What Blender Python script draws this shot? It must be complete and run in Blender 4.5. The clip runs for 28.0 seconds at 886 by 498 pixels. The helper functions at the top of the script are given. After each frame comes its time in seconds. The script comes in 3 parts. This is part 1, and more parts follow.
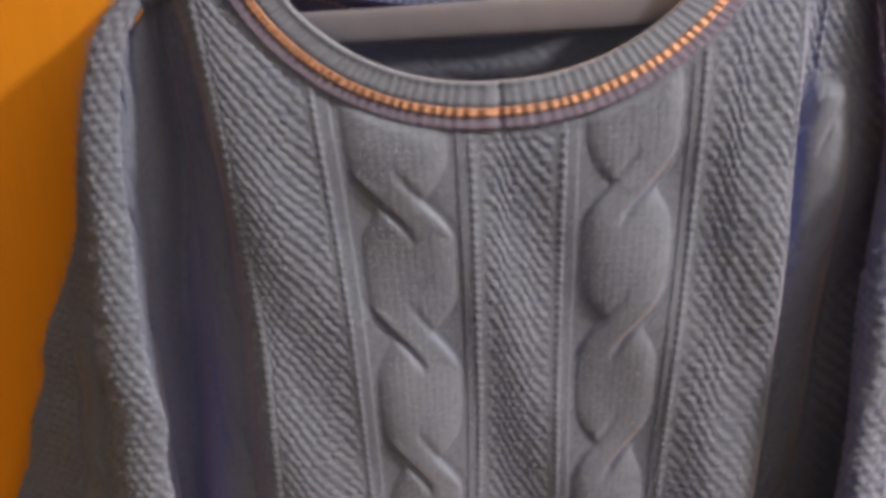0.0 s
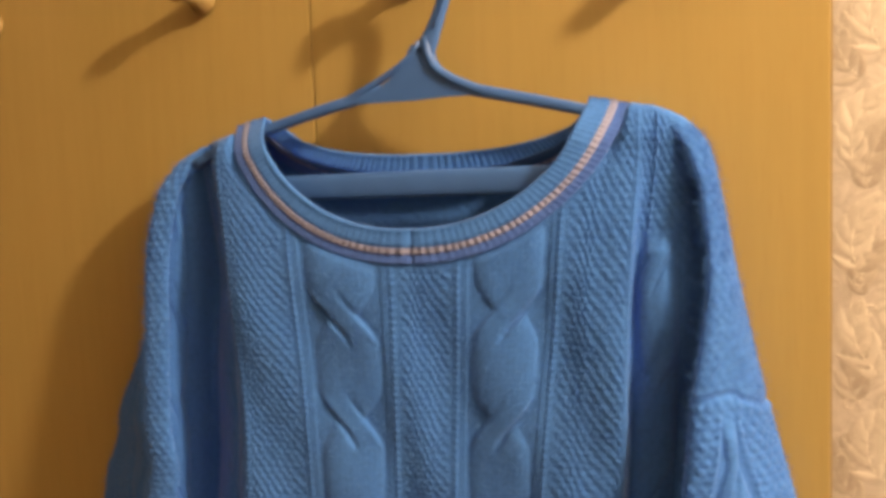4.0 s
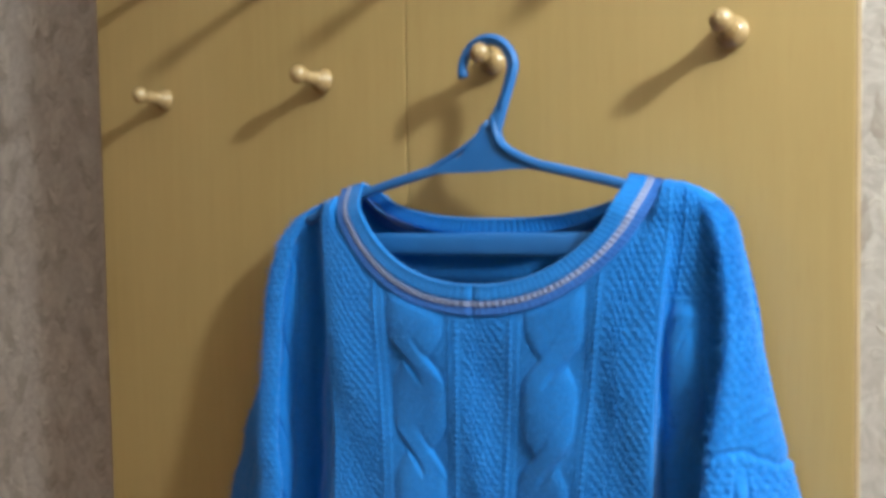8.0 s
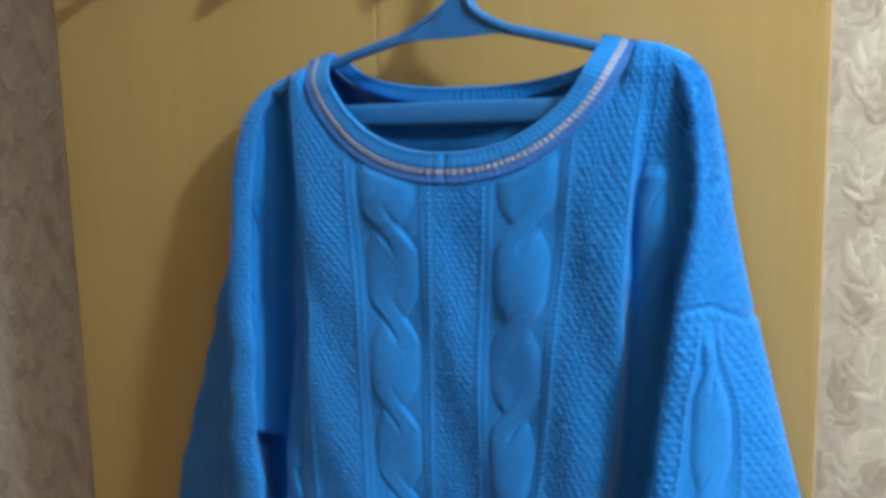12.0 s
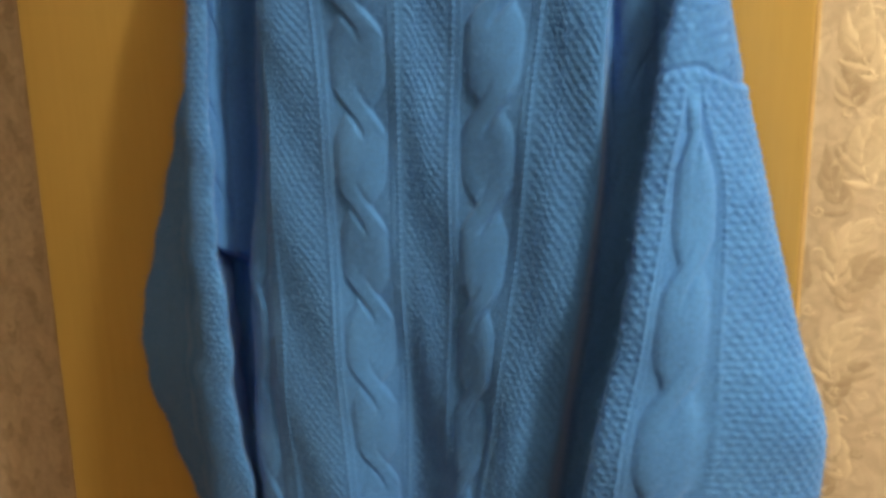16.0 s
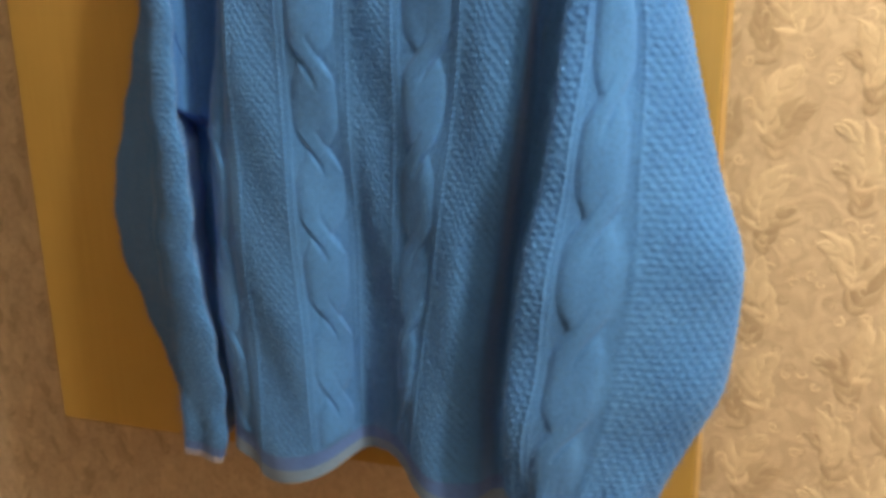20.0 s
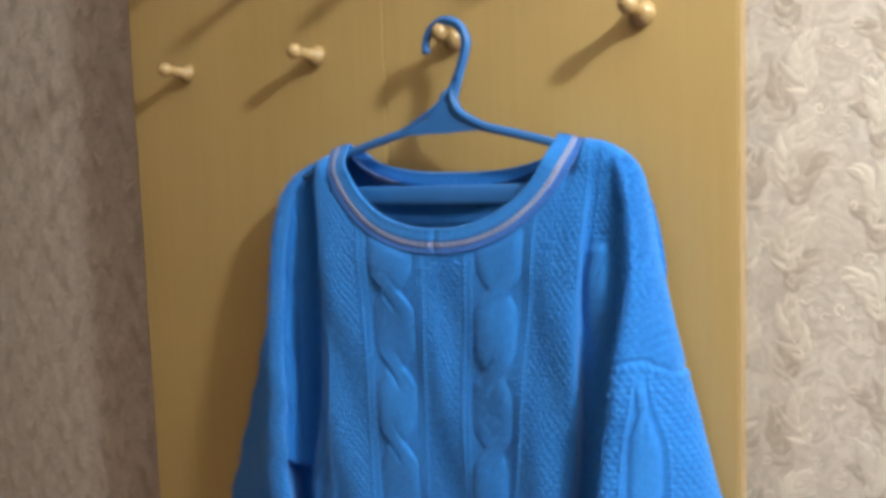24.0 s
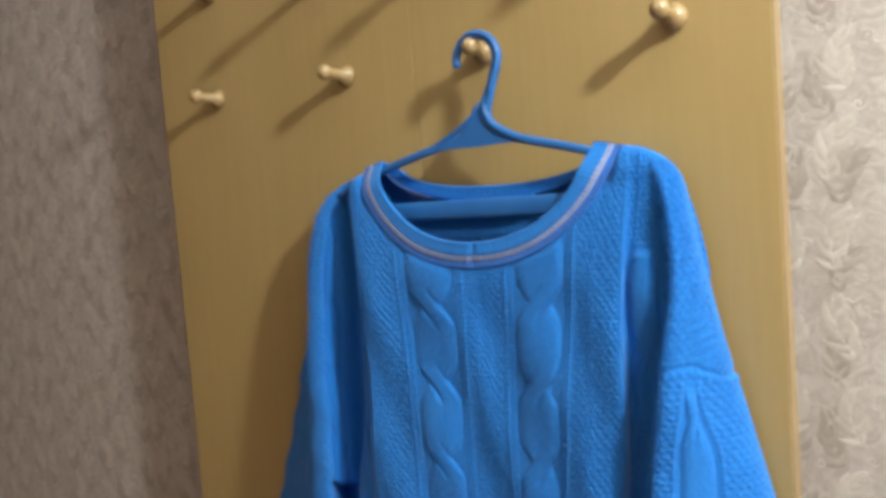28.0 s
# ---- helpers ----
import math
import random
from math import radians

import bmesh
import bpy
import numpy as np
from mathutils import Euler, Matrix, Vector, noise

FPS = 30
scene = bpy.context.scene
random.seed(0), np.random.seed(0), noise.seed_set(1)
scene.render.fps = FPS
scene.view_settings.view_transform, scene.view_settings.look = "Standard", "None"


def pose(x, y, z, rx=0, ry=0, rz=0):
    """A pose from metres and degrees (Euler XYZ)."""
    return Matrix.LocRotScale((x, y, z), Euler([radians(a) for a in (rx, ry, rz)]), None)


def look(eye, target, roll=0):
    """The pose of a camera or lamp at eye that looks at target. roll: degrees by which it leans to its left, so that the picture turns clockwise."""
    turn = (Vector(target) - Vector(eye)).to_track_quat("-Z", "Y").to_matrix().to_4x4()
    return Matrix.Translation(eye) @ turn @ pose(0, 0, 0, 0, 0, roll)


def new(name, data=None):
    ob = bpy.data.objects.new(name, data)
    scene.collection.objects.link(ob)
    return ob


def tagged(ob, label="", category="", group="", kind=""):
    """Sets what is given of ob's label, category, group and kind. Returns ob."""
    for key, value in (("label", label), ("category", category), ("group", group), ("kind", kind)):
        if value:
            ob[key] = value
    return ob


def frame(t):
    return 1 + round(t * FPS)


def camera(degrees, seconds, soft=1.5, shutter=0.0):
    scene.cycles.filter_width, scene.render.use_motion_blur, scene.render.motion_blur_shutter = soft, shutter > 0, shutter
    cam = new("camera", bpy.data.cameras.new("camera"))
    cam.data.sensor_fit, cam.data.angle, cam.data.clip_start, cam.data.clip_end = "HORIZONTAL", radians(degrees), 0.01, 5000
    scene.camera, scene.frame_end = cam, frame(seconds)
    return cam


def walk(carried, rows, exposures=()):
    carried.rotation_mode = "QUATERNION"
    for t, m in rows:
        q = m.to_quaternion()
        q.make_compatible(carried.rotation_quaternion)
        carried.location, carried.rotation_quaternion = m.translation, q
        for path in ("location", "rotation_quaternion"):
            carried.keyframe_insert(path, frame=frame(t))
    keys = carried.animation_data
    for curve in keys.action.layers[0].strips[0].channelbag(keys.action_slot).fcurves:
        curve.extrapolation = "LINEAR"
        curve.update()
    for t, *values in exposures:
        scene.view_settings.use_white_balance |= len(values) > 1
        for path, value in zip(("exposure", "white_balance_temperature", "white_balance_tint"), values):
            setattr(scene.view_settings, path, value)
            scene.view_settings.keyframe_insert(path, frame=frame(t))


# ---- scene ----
cam = camera(52.0, 28.0, soft=4.4)
PATH = [
    (0, (0.039, -0.594, 1.595), (-0.216, 1.315, 1.058), -3.4),
    (0.5, (0.042, -0.591, 1.6), (-0.2, 1.333, 1.108), -3.5),
    (1, (0.094, -0.602, 1.591), (-0.376, 1.3, 1.192), -2.6),
    (1.5, (0.149, -0.652, 1.604), (-0.392, 1.251, 1.306), -0.7),
    (2, (0.205, -0.666, 1.584), (-0.437, 1.217, 1.373), -1.3),
    (2.4, (0.257, -0.674, 1.618), (-0.567, 1.117, 1.304), -2.6),
    (3, (0.249, -0.707, 1.621), (-0.474, 1.141, 1.376), -2.9),
    (3.5, (0.254, -0.712, 1.594), (-0.43, 1.156, 1.381), -2.7),
    (5.5, (0.421, -0.703, 1.611), (-0.653, 0.98, 1.497), -0.4),
    (6, (0.42, -0.71, 1.607), (-0.692, 0.95, 1.511), -0.7),
    (6.5, (0.419, -0.715, 1.606), (-0.688, 0.947, 1.495), -0.4),
    (7, (0.427, -0.729, 1.611), (-0.684, 0.927, 1.453), -0.4),
    (7.5, (0.425, -0.737, 1.61), (-0.693, 0.915, 1.472), -0.4),
    (8, (0.432, -0.746, 1.616), (-0.68, 0.914, 1.521), -1.0),
    (8.5, (0.424, -0.745, 1.605), (-0.657, 0.934, 1.496), -0.9),
    (9, (0.422, -0.742, 1.603), (-0.621, 0.959, 1.454), -0.8),
    (9.5, (0.423, -0.732, 1.598), (-0.599, 0.978, 1.418), -0.4),
    (10, (0.43, -0.741, 1.599), (-0.585, 0.973, 1.424), -0.9),
    (10.5, (0.438, -0.762, 1.595), (-0.606, 0.932, 1.399), -0.8),
    (11, (0.43, -0.763, 1.592), (-0.626, 0.919, 1.359), -1.5),
    (11.5, (0.423, -0.762, 1.588), (-0.61, 0.929, 1.316), -1.1),
    (12, (0.424, -0.754, 1.581), (-0.608, 0.933, 1.283), -1.3),
    (12.5, (0.418, -0.749, 1.572), (-0.603, 0.942, 1.258), -1.6),
    (14.5, (0.432, -0.742, 1.504), (-0.583, 0.949, 1.171), -0.3),
    (15, (0.44, -0.734, 1.483), (-0.599, 0.94, 1.136), -1.3),
    (15.5, (0.434, -0.726, 1.467), (-0.585, 0.946, 1.06), -1.1),
    (16, (0.42, -0.722, 1.452), (-0.575, 0.953, 0.997), -1.1),
    (16.5, (0.418, -0.724, 1.43), (-0.578, 0.954, 0.994), -1.4),
    (17, (0.407, -0.694, 1.426), (-0.506, 1.001, 0.887), -0.8),
    (17.5, (0.426, -0.701, 1.409), (-0.556, 0.95, 0.853), -0.3),
    (18, (0.453, -0.707, 1.394), (-0.556, 0.915, 0.8), -1.0),
    (18.5, (0.473, -0.714, 1.385), (-0.586, 0.876, 0.794), -1.6),
    (19, (0.485, -0.722, 1.367), (-0.551, 0.875, 0.752), -0.9),
    (19.5, (0.491, -0.728, 1.364), (-0.525, 0.885, 0.762), -1.3),
    (20, (0.502, -0.734, 1.367), (-0.51, 0.9, 0.813), -0.8),
    (20.5, (0.512, -0.743, 1.41), (-0.538, 0.873, 0.872), -0.2),
    (21, (0.523, -0.774, 1.469), (-0.541, 0.84, 0.956), -0.3),
    (21.5, (0.543, -0.791, 1.508), (-0.545, 0.824, 1.05), -0.7),
    (22, (0.542, -0.818, 1.535), (-0.546, 0.819, 1.163), -0.9),
    (22.5, (0.556, -0.821, 1.558), (-0.55, 0.815, 1.24), -1.4),
    (24.5, (0.596, -0.833, 1.624), (-0.62, 0.746, 1.46), -1.6),
    (25, (0.592, -0.848, 1.618), (-0.624, 0.733, 1.47), -1.2),
    (25.5, (0.595, -0.852, 1.623), (-0.626, 0.725, 1.472), -1.3),
    (26, (0.596, -0.85, 1.617), (-0.623, 0.727, 1.455), -1.4),
    (26.5, (0.589, -0.847, 1.622), (-0.633, 0.729, 1.464), -1.3),
    (27, (0.59, -0.844, 1.62), (-0.615, 0.745, 1.468), -1.8),
    (27.5, (0.589, -0.853, 1.603), (-0.61, 0.748, 1.584), -3.5),
    (28, (0.58, -0.835, 1.617), (-0.663, 0.724, 1.459), -4.4),
]
# the phone's white balance drifts: warm close up, cooler from afar
EXPOSURES = [(0.0, 0.36, 24000, 46), (1.0, 0.3, 24000, 49), (1.5, 0.2, 27000, 51), (2.0, 0.1, 29000, 52), (2.4, 0.05, 28000, 53), (2.8, 0.05, 17000, 42), (3.0, 0.08, 12500, 33), (3.5, 0.05, 8800, 20), (4.2, 0.0, 6000, 12),
             (5.0, 0.0, 4550, 5), (5.5, -0.06, 4550, 0), (6.0, -0.06, 4550, -1), (7.0, 0.0, 4120, -2), (9.0, 0.0, 4090, -2), (10.0, 0.0, 4030, -2), (11.0, -0.03, 4060, -3), (11.5, -0.05, 4080, -4), (12.0, -0.05, 4110, -5), (12.5, -0.05, 4450, -4), (13.5, -0.05, 5300, -4), (14.5, 0.0, 6300, -3),
             (16.0, 0.04, 6600, -3), (17.5, 0.06, 6800, -2), (19.0, 0.1, 6800, -1), (20.5, 0.12, 6150, 0), (21.3, 0.08, 5750, 0), (22.0, 0.04, 5500, 1), (22.5, 0.0, 5100, 2), (23.5, 0.0, 4500, 2), (24.5, -0.06, 4320, 1), (26.0, -0.06, 4300, 1), (28.0, -0.07, 4260, 2)]
walk(cam, [(t, look(eye, target, roll)) for t, eye, target, roll in PATH], EXPOSURES)

# ---- light: one lamp high beside the coat board, the closed room bounces it ----
world = bpy.data.worlds.new("world")
world.use_nodes = True
world.node_tree.nodes["Background"].inputs[0].default_value = (0.02, 0.02, 0.02, 1)
scene.world = world
lamp_data = bpy.data.lights.new("hall_lamp", "POINT")
lamp_data.energy, lamp_data.shadow_soft_size, lamp_data.color = 206.0, 0.065, (1.0, 0.755, 0.465)
lamp = new("hall_lamp", lamp_data)
lamp.matrix_world = pose(1.456, -0.596, 2.507)


# ---- materials ----
def material(name, rough=0.6):
    mat = bpy.data.materials.new(name)
    mat.use_nodes = True
    nt = mat.node_tree
    bsdf = nt.nodes["Principled BSDF"]
    bsdf.inputs["Roughness"].default_value = rough
    return mat, nt, bsdf


def node(nt, kind, **sockets):
    n = nt.nodes.new(kind)
    for key, value in sockets.items():
        n.inputs[key.replace("_", " ")].default_value = value
    return n


def place(nt, scale=(1, 1, 1)):
    c = nt.nodes.new("ShaderNodeTexCoord")
    m = node(nt, "ShaderNodeMapping", Scale=scale)
    nt.links.new(c.outputs["Object"], m.inputs["Vector"])
    return m.outputs["Vector"]


def ramp(nt, source, stops):
    r = nt.nodes.new("ShaderNodeValToRGB")
    e = r.color_ramp.elements
    while len(e) < len(stops):
        e.new(0.5)
    for el, (p, c) in zip(e, stops):
        el.position, el.color = p, (*c, 1)
    nt.links.new(source, r.inputs["Fac"])
    return r.outputs["Color"]


def mix(nt, a, b, fac, mode="MIX"):
    m = nt.nodes.new("ShaderNodeMix")
    m.data_type, m.blend_type = "RGBA", mode
    for sock, v in ((m.inputs["Factor"], fac), (m.inputs["A"], a), (m.inputs["B"], b)):
        if hasattr(v, "is_output"):
            nt.links.new(v, sock)
        else:
            sock.default_value = v
    return m.outputs["Result"]


def bump(nt, bsdf, height, strength, distance):
    b = node(nt, "ShaderNodeBump", Strength=strength, Distance=distance)
    nt.links.new(height, b.inputs["Height"])
    nt.links.new(b.outputs["Normal"], bsdf.inputs["Normal"])


def yarn(name, colour, second):
    mat, nt, bsdf = material(name, 0.95)
    v = place(nt)
    fine = node(nt, "ShaderNodeTexNoise", Scale=900.0, Detail=3.0)
    wide = node(nt, "ShaderNodeTexNoise", Scale=22.0, Detail=4.0)
    strand = node(nt, "ShaderNodeTexNoise", Scale=260.0, Detail=2.0)
    for n in (fine, wide, strand):
        nt.links.new(v, n.inputs["Vector"])
    base = ramp(nt, wide.outputs["Fac"], [(0.3, colour), (0.75, second)])
    dark = tuple(0.72 * c for c in colour)
    col = mix(nt, base, (*dark, 1), ramp(nt, strand.outputs["Fac"], [(0.45, (0, 0, 0)), (0.75, (0.6, 0.6, 0.6))]))
    nt.links.new(col, bsdf.inputs["Base Color"])
    bsdf.inputs["Specular IOR Level"].default_value = 0.15
    bsdf.inputs["Sheen Weight"].default_value = 0.2
    bsdf.inputs["Sheen Roughness"].default_value = 0.5
    bsdf.inputs["Sheen Tint"].default_value = (0.75, 0.82, 1.0, 1)
    bump(nt, bsdf, fine.outputs["Fac"], 0.5, 0.0006)
    return mat


BLUE = yarn("blue_wool", (0.047, 0.168, 0.56), (0.056, 0.188, 0.60))
VIOLET = yarn("violet_blue_wool", (0.055, 0.132, 0.49), (0.065, 0.150, 0.53))
PINK = yarn("pale_pink_wool", (0.25, 0.285, 0.50), (0.32, 0.345, 0.55))
PALE = yarn("light_blue_wool", (0.11, 0.20, 0.43), (0.14, 0.23, 0.47))

PLASTIC, nt, bsdf = material("blue_plastic", 0.38)
n1 = node(nt, "ShaderNodeTexNoise", Scale=35.0, Detail=4.0)
nt.links.new(place(nt), n1.inputs["Vector"])
nt.links.new(ramp(nt, n1.outputs["Fac"], [(0.3, (0.042, 0.125, 0.39)), (0.7, (0.05, 0.145, 0.44))]), bsdf.inputs["Base Color"])
bump(nt, bsdf, n1.outputs["Fac"], 0.15, 0.002)


def board_material():
    mat, nt, bsdf = material("yellow_beech_veneer", 0.42)
    grain = node(nt, "ShaderNodeTexNoise", Scale=1.0, Detail=6.0, Roughness=0.65)
    nt.links.new(place(nt, (95, 95, 3.5)), grain.inputs["Vector"])
    fleck = node(nt, "ShaderNodeTexNoise", Scale=1.0, Detail=3.0)
    nt.links.new(place(nt, (420, 420, 28)), fleck.inputs["Vector"])
    cloud = node(nt, "ShaderNodeTexNoise", Scale=4.0, Detail=3.0)
    nt.links.new(place(nt, (1, 1, 0.35)), cloud.inputs["Vector"])
    base = ramp(nt, grain.outputs["Fac"], [(0.25, (0.349, 0.249, 0.082)), (0.75, (0.392, 0.284, 0.098))])
    base = mix(nt, base, (0.31, 0.195, 0.060, 1), ramp(nt, fleck.outputs["Fac"], [(0.55, (0, 0, 0)), (0.8, (0.5, 0.5, 0.5))]))
    base = mix(nt, base, (0.46, 0.336, 0.128, 1), ramp(nt, cloud.outputs["Fac"], [(0.4, (0, 0, 0)), (0.75, (0.5, 0.5, 0.5))]))
    nt.links.new(base, bsdf.inputs["Base Color"])
    bump(nt, bsdf, fleck.outputs["Fac"], 0.08, 0.001)
    return mat


BOARD = board_material()
EDGE, nt, bsdf = material("pale_edge_band", 0.5)
n1 = node(nt, "ShaderNodeTexNoise", Scale=60.0, Detail=3.0)
nt.links.new(place(nt), n1.inputs["Vector"])
nt.links.new(ramp(nt, n1.outputs["Fac"], [(0.3, (0.25, 0.175, 0.08)), (0.7, (0.30, 0.215, 0.10))]), bsdf.inputs["Base Color"])

TURNED, nt, bsdf = material("lacquered_turned_wood", 0.22)
n1 = node(nt, "ShaderNodeTexNoise", Scale=1.0, Detail=4.0)
nt.links.new(place(nt, (260, 40, 260)), n1.inputs["Vector"])
nt.links.new(ramp(nt, n1.outputs["Fac"], [(0.3, (0.28, 0.19, 0.075)), (0.7, (0.35, 0.25, 0.11))]), bsdf.inputs["Base Color"])
bsdf.inputs["Coat Weight"].default_value = 0.5
bsdf.inputs["Coat Roughness"].default_value = 0.08


def wallpaper_material(name, dark, light, rough):
    mat, nt, bsdf = material(name, rough)
    wide = node(nt, "ShaderNodeTexNoise", Scale=16.0, Detail=5.0, Roughness=0.6)
    fine = node(nt, "ShaderNodeTexNoise", Scale=150.0, Detail=5.0)
    v = place(nt)
    nt.links.new(v, wide.inputs["Vector"])
    nt.links.new(v, fine.inputs["Vector"])
    col = ramp(nt, wide.outputs["Fac"], [(0.32, dark), (0.68, light)])
    nt.links.new(col, bsdf.inputs["Base Color"])
    bump(nt, bsdf, fine.outputs["Fac"], 0.3, 0.001)
    return mat


def paper_material():
    """Beige wallpaper with a fine swirling print, tan to cream, slightly embossed."""
    mat, nt, bsdf = material("beige_wallpaper", 0.55)
    v = place(nt)
    swirl = node(nt, "ShaderNodeTexNoise", Scale=46.0, Detail=3.0, Roughness=0.5, Distortion=2.2)
    wide = node(nt, "ShaderNodeTexNoise", Scale=9.0, Detail=3.0)
    for n in (swirl, wide):
        nt.links.new(v, n.inputs["Vector"])
    col = ramp(nt, swirl.outputs["Fac"], [(0.36, (0.41, 0.36, 0.32)), (0.50, (0.48, 0.43, 0.39)), (0.66, (0.56, 0.51, 0.465))])
    col = mix(nt, col, (0.44, 0.385, 0.345, 1), ramp(nt, wide.outputs["Fac"], [(0.4, (0, 0, 0)), (0.7, (0.45, 0.45, 0.45))]))
    nt.links.new(col, bsdf.inputs["Base Color"])
    bump(nt, bsdf, swirl.outputs["Fac"], 0.5, 0.0012)
    return mat


PAPER = paper_material()


def relief_material(name, tones, rough):
    """Embossed or printed leaves, each a little different."""
    mat, nt, bsdf = material(name, rough)
    geo = nt.nodes.new("ShaderNodeNewGeometry")
    streak = node(nt, "ShaderNodeTexNoise", Scale=150.0, Detail=4.0)
    nt.links.new(place(nt), streak.inputs["Vector"])
    base = ramp(nt, geo.outputs["Random Per Island"], list(zip((0.0, 0.45, 0.75, 1.0), tones)))
    light = tuple(1.12 * c for c in tones[-1])
    col = mix(nt, base, (*light, 1), ramp(nt, streak.outputs["Fac"], [(0.48, (0, 0, 0)), (0.72, (0.45, 0.45, 0.45))]))
    nt.links.new(col, bsdf.inputs["Base Color"])
    bump(nt, bsdf, streak.outputs["Fac"], 0.3, 0.0008)
    return mat


RAISED = relief_material("cream_wallpaper_relief", ((0.46, 0.41, 0.36), (0.50, 0.45, 0.395), (0.53, 0.48, 0.425), (0.58, 0.525, 0.47)), 0.4)
PRINTED = relief_material("tan_wallpaper_print", ((0.34, 0.29, 0.245), (0.36, 0.31, 0.265), (0.39, 0.34, 0.29), (0.43, 0.375, 0.325)), 0.45)
PLASTER = wallpaper_material("white_plaster", (0.74, 0.72, 0.68), (0.79, 0.77, 0.73), 0.9)
BARE = wallpaper_material("cream_wallpaper", (0.44, 0.385, 0.32), (0.50, 0.44, 0.37), 0.75)
# for the unseen west wall: dark only to weaken the fill from the left
BOUNCE_CUT = wallpaper_material("dark_unseen_wall", (0.15, 0.11, 0.075), (0.19, 0.14, 0.095), 0.75)
FLOORING = wallpaper_material("brown_floor_boards", (0.15, 0.058, 0.02), (0.20, 0.085, 0.03), 0.5)


# ---- helpers ----
def empty(name, at=(0, 0, 0)):
    ob = new(name)
    ob.location = at
    return ob


def part(name, bm, mat, parent=None, label="", smooth=False):
    me = bpy.data.meshes.new(name)
    bm.to_mesh(me)
    bm.free()
    return linked(name, me, mat, parent, label, smooth)


def linked(name, me, mat, parent=None, label="", smooth=False):
    me.materials.append(mat)
    if smooth:
        me.polygons.foreach_set("use_smooth", [True] * len(me.polygons))
    ob = new(name, me)
    if parent is not None:
        ob.parent = parent
        ob.matrix_parent_inverse = Matrix.Translation(parent.location).inverted()
    if label:
        ob["label"] = label
    return ob


def box(bm, lo, hi, bevel=0.0):
    lo, hi = Vector(lo), Vector(hi)
    r = bmesh.ops.create_cube(bm, size=1.0, matrix=Matrix.Translation((lo + hi) / 2) @ Matrix.Diagonal((*(hi - lo), 1)))
    if bevel:
        edges = list({e for v in r["verts"] for e in v.link_edges})
        bmesh.ops.bevel(bm, geom=edges, offset=bevel, segments=2, affect="EDGES", profile=0.6)


def grid_mesh(name, P, wrap=False, flip=False):
    """A sheet from an array of places, rows by columns."""
    nr, nc = P.shape[:2]
    idx = np.arange(nr * nc).reshape(nr, nc)
    a, b = idx[:-1], idx[1:]
    if wrap:
        q = np.stack([a, np.roll(a, -1, 1), np.roll(b, -1, 1), b], -1).reshape(-1, 4)
    else:
        q = np.stack([a[:, :-1], a[:, 1:], b[:, 1:], b[:, :-1]], -1).reshape(-1, 4)
    if flip:
        q = q[:, ::-1]
    me = bpy.data.meshes.new(name)
    me.vertices.add(nr * nc)
    me.vertices.foreach_set("co", P.reshape(-1).astype(np.float32))
    me.loops.add(q.size)
    me.loops.foreach_set("vertex_index", q.reshape(-1).astype(np.int32))
    me.polygons.add(len(q))
    me.polygons.foreach_set("loop_start", np.arange(0, q.size, 4, dtype=np.int32))
    me.update(calc_edges=True)
    me.validate()
    return me


def curve_of(x, xs, ys):
    """A smooth curve through a few stations (monotone cubic)."""
    xs, ys = np.array(xs, float), np.array(ys, float)
    if xs[0] > xs[-1]:
        xs, ys = xs[::-1], ys[::-1]
    h, d = np.diff(xs), np.diff(ys) / np.diff(xs)
    m = np.concatenate([[d[0]], np.where(d[1:] * d[:-1] > 0, 2 * d[1:] * d[:-1] / (d[1:] + d[:-1] + 1e-12), 0), [d[-1]]])
    x = np.clip(x, xs[0], xs[-1])
    k = np.clip(np.searchsorted(xs, x) - 1, 0, len(h) - 1)
    t = (x - xs[k]) / h[k]
    return ((1 + 2 * t) * (1 - t) ** 2 * ys[k] + t * (1 - t) ** 2 * h[k] * m[k]
            + t * t * (3 - 2 * t) * ys[k + 1] + t * t * (t - 1) * h[k] * m[k + 1])


def smooth_step(x, a, b):
    t = np.clip((x - a) / (b - a), 0, 1)
    return t * t * (3 - 2 * t)


# ---- room ----
WALL_Y = 0.086


def slab(name, lo, hi, mat):
    bm = bmesh.new()
    box(bm, lo, hi)
    return tagged(part(name, bm, mat), kind="structure")


tagged(slab("floor", (-2.9, -3.4, -0.1), (2.4, WALL_Y, 0.0), FLOORING), "brown wooden floor of the hall", "floor")
tagged(slab("ceiling", (-2.9, -3.4, 2.95), (2.4, WALL_Y, 3.05), PLASTER), "white plastered ceiling", "ceiling")
tagged(slab("wall_north", (-3.0, WALL_Y, -0.1), (2.5, WALL_Y + 0.12, 3.05), PAPER), "beige embossed floral wallpaper behind the coat board", "wall")
tagged(slab("wall_south", (-3.0, -3.52, -0.1), (2.5, -3.4, 3.05), BARE), "plain cream papered wall", "wall")
# out of view; its dark colour keeps the sweater's left side in shade
tagged(slab("wall_west", (-3.0, -3.4, -0.1), (-2.9, WALL_Y, 3.05), BOUNCE_CUT), "unseen west wall, darkened to cut bounced light", "wall")
tagged(slab("wall_east", (2.4, -3.4, -0.1), (2.5, WALL_Y, 3.05), BARE), "plain cream papered wall", "wall")


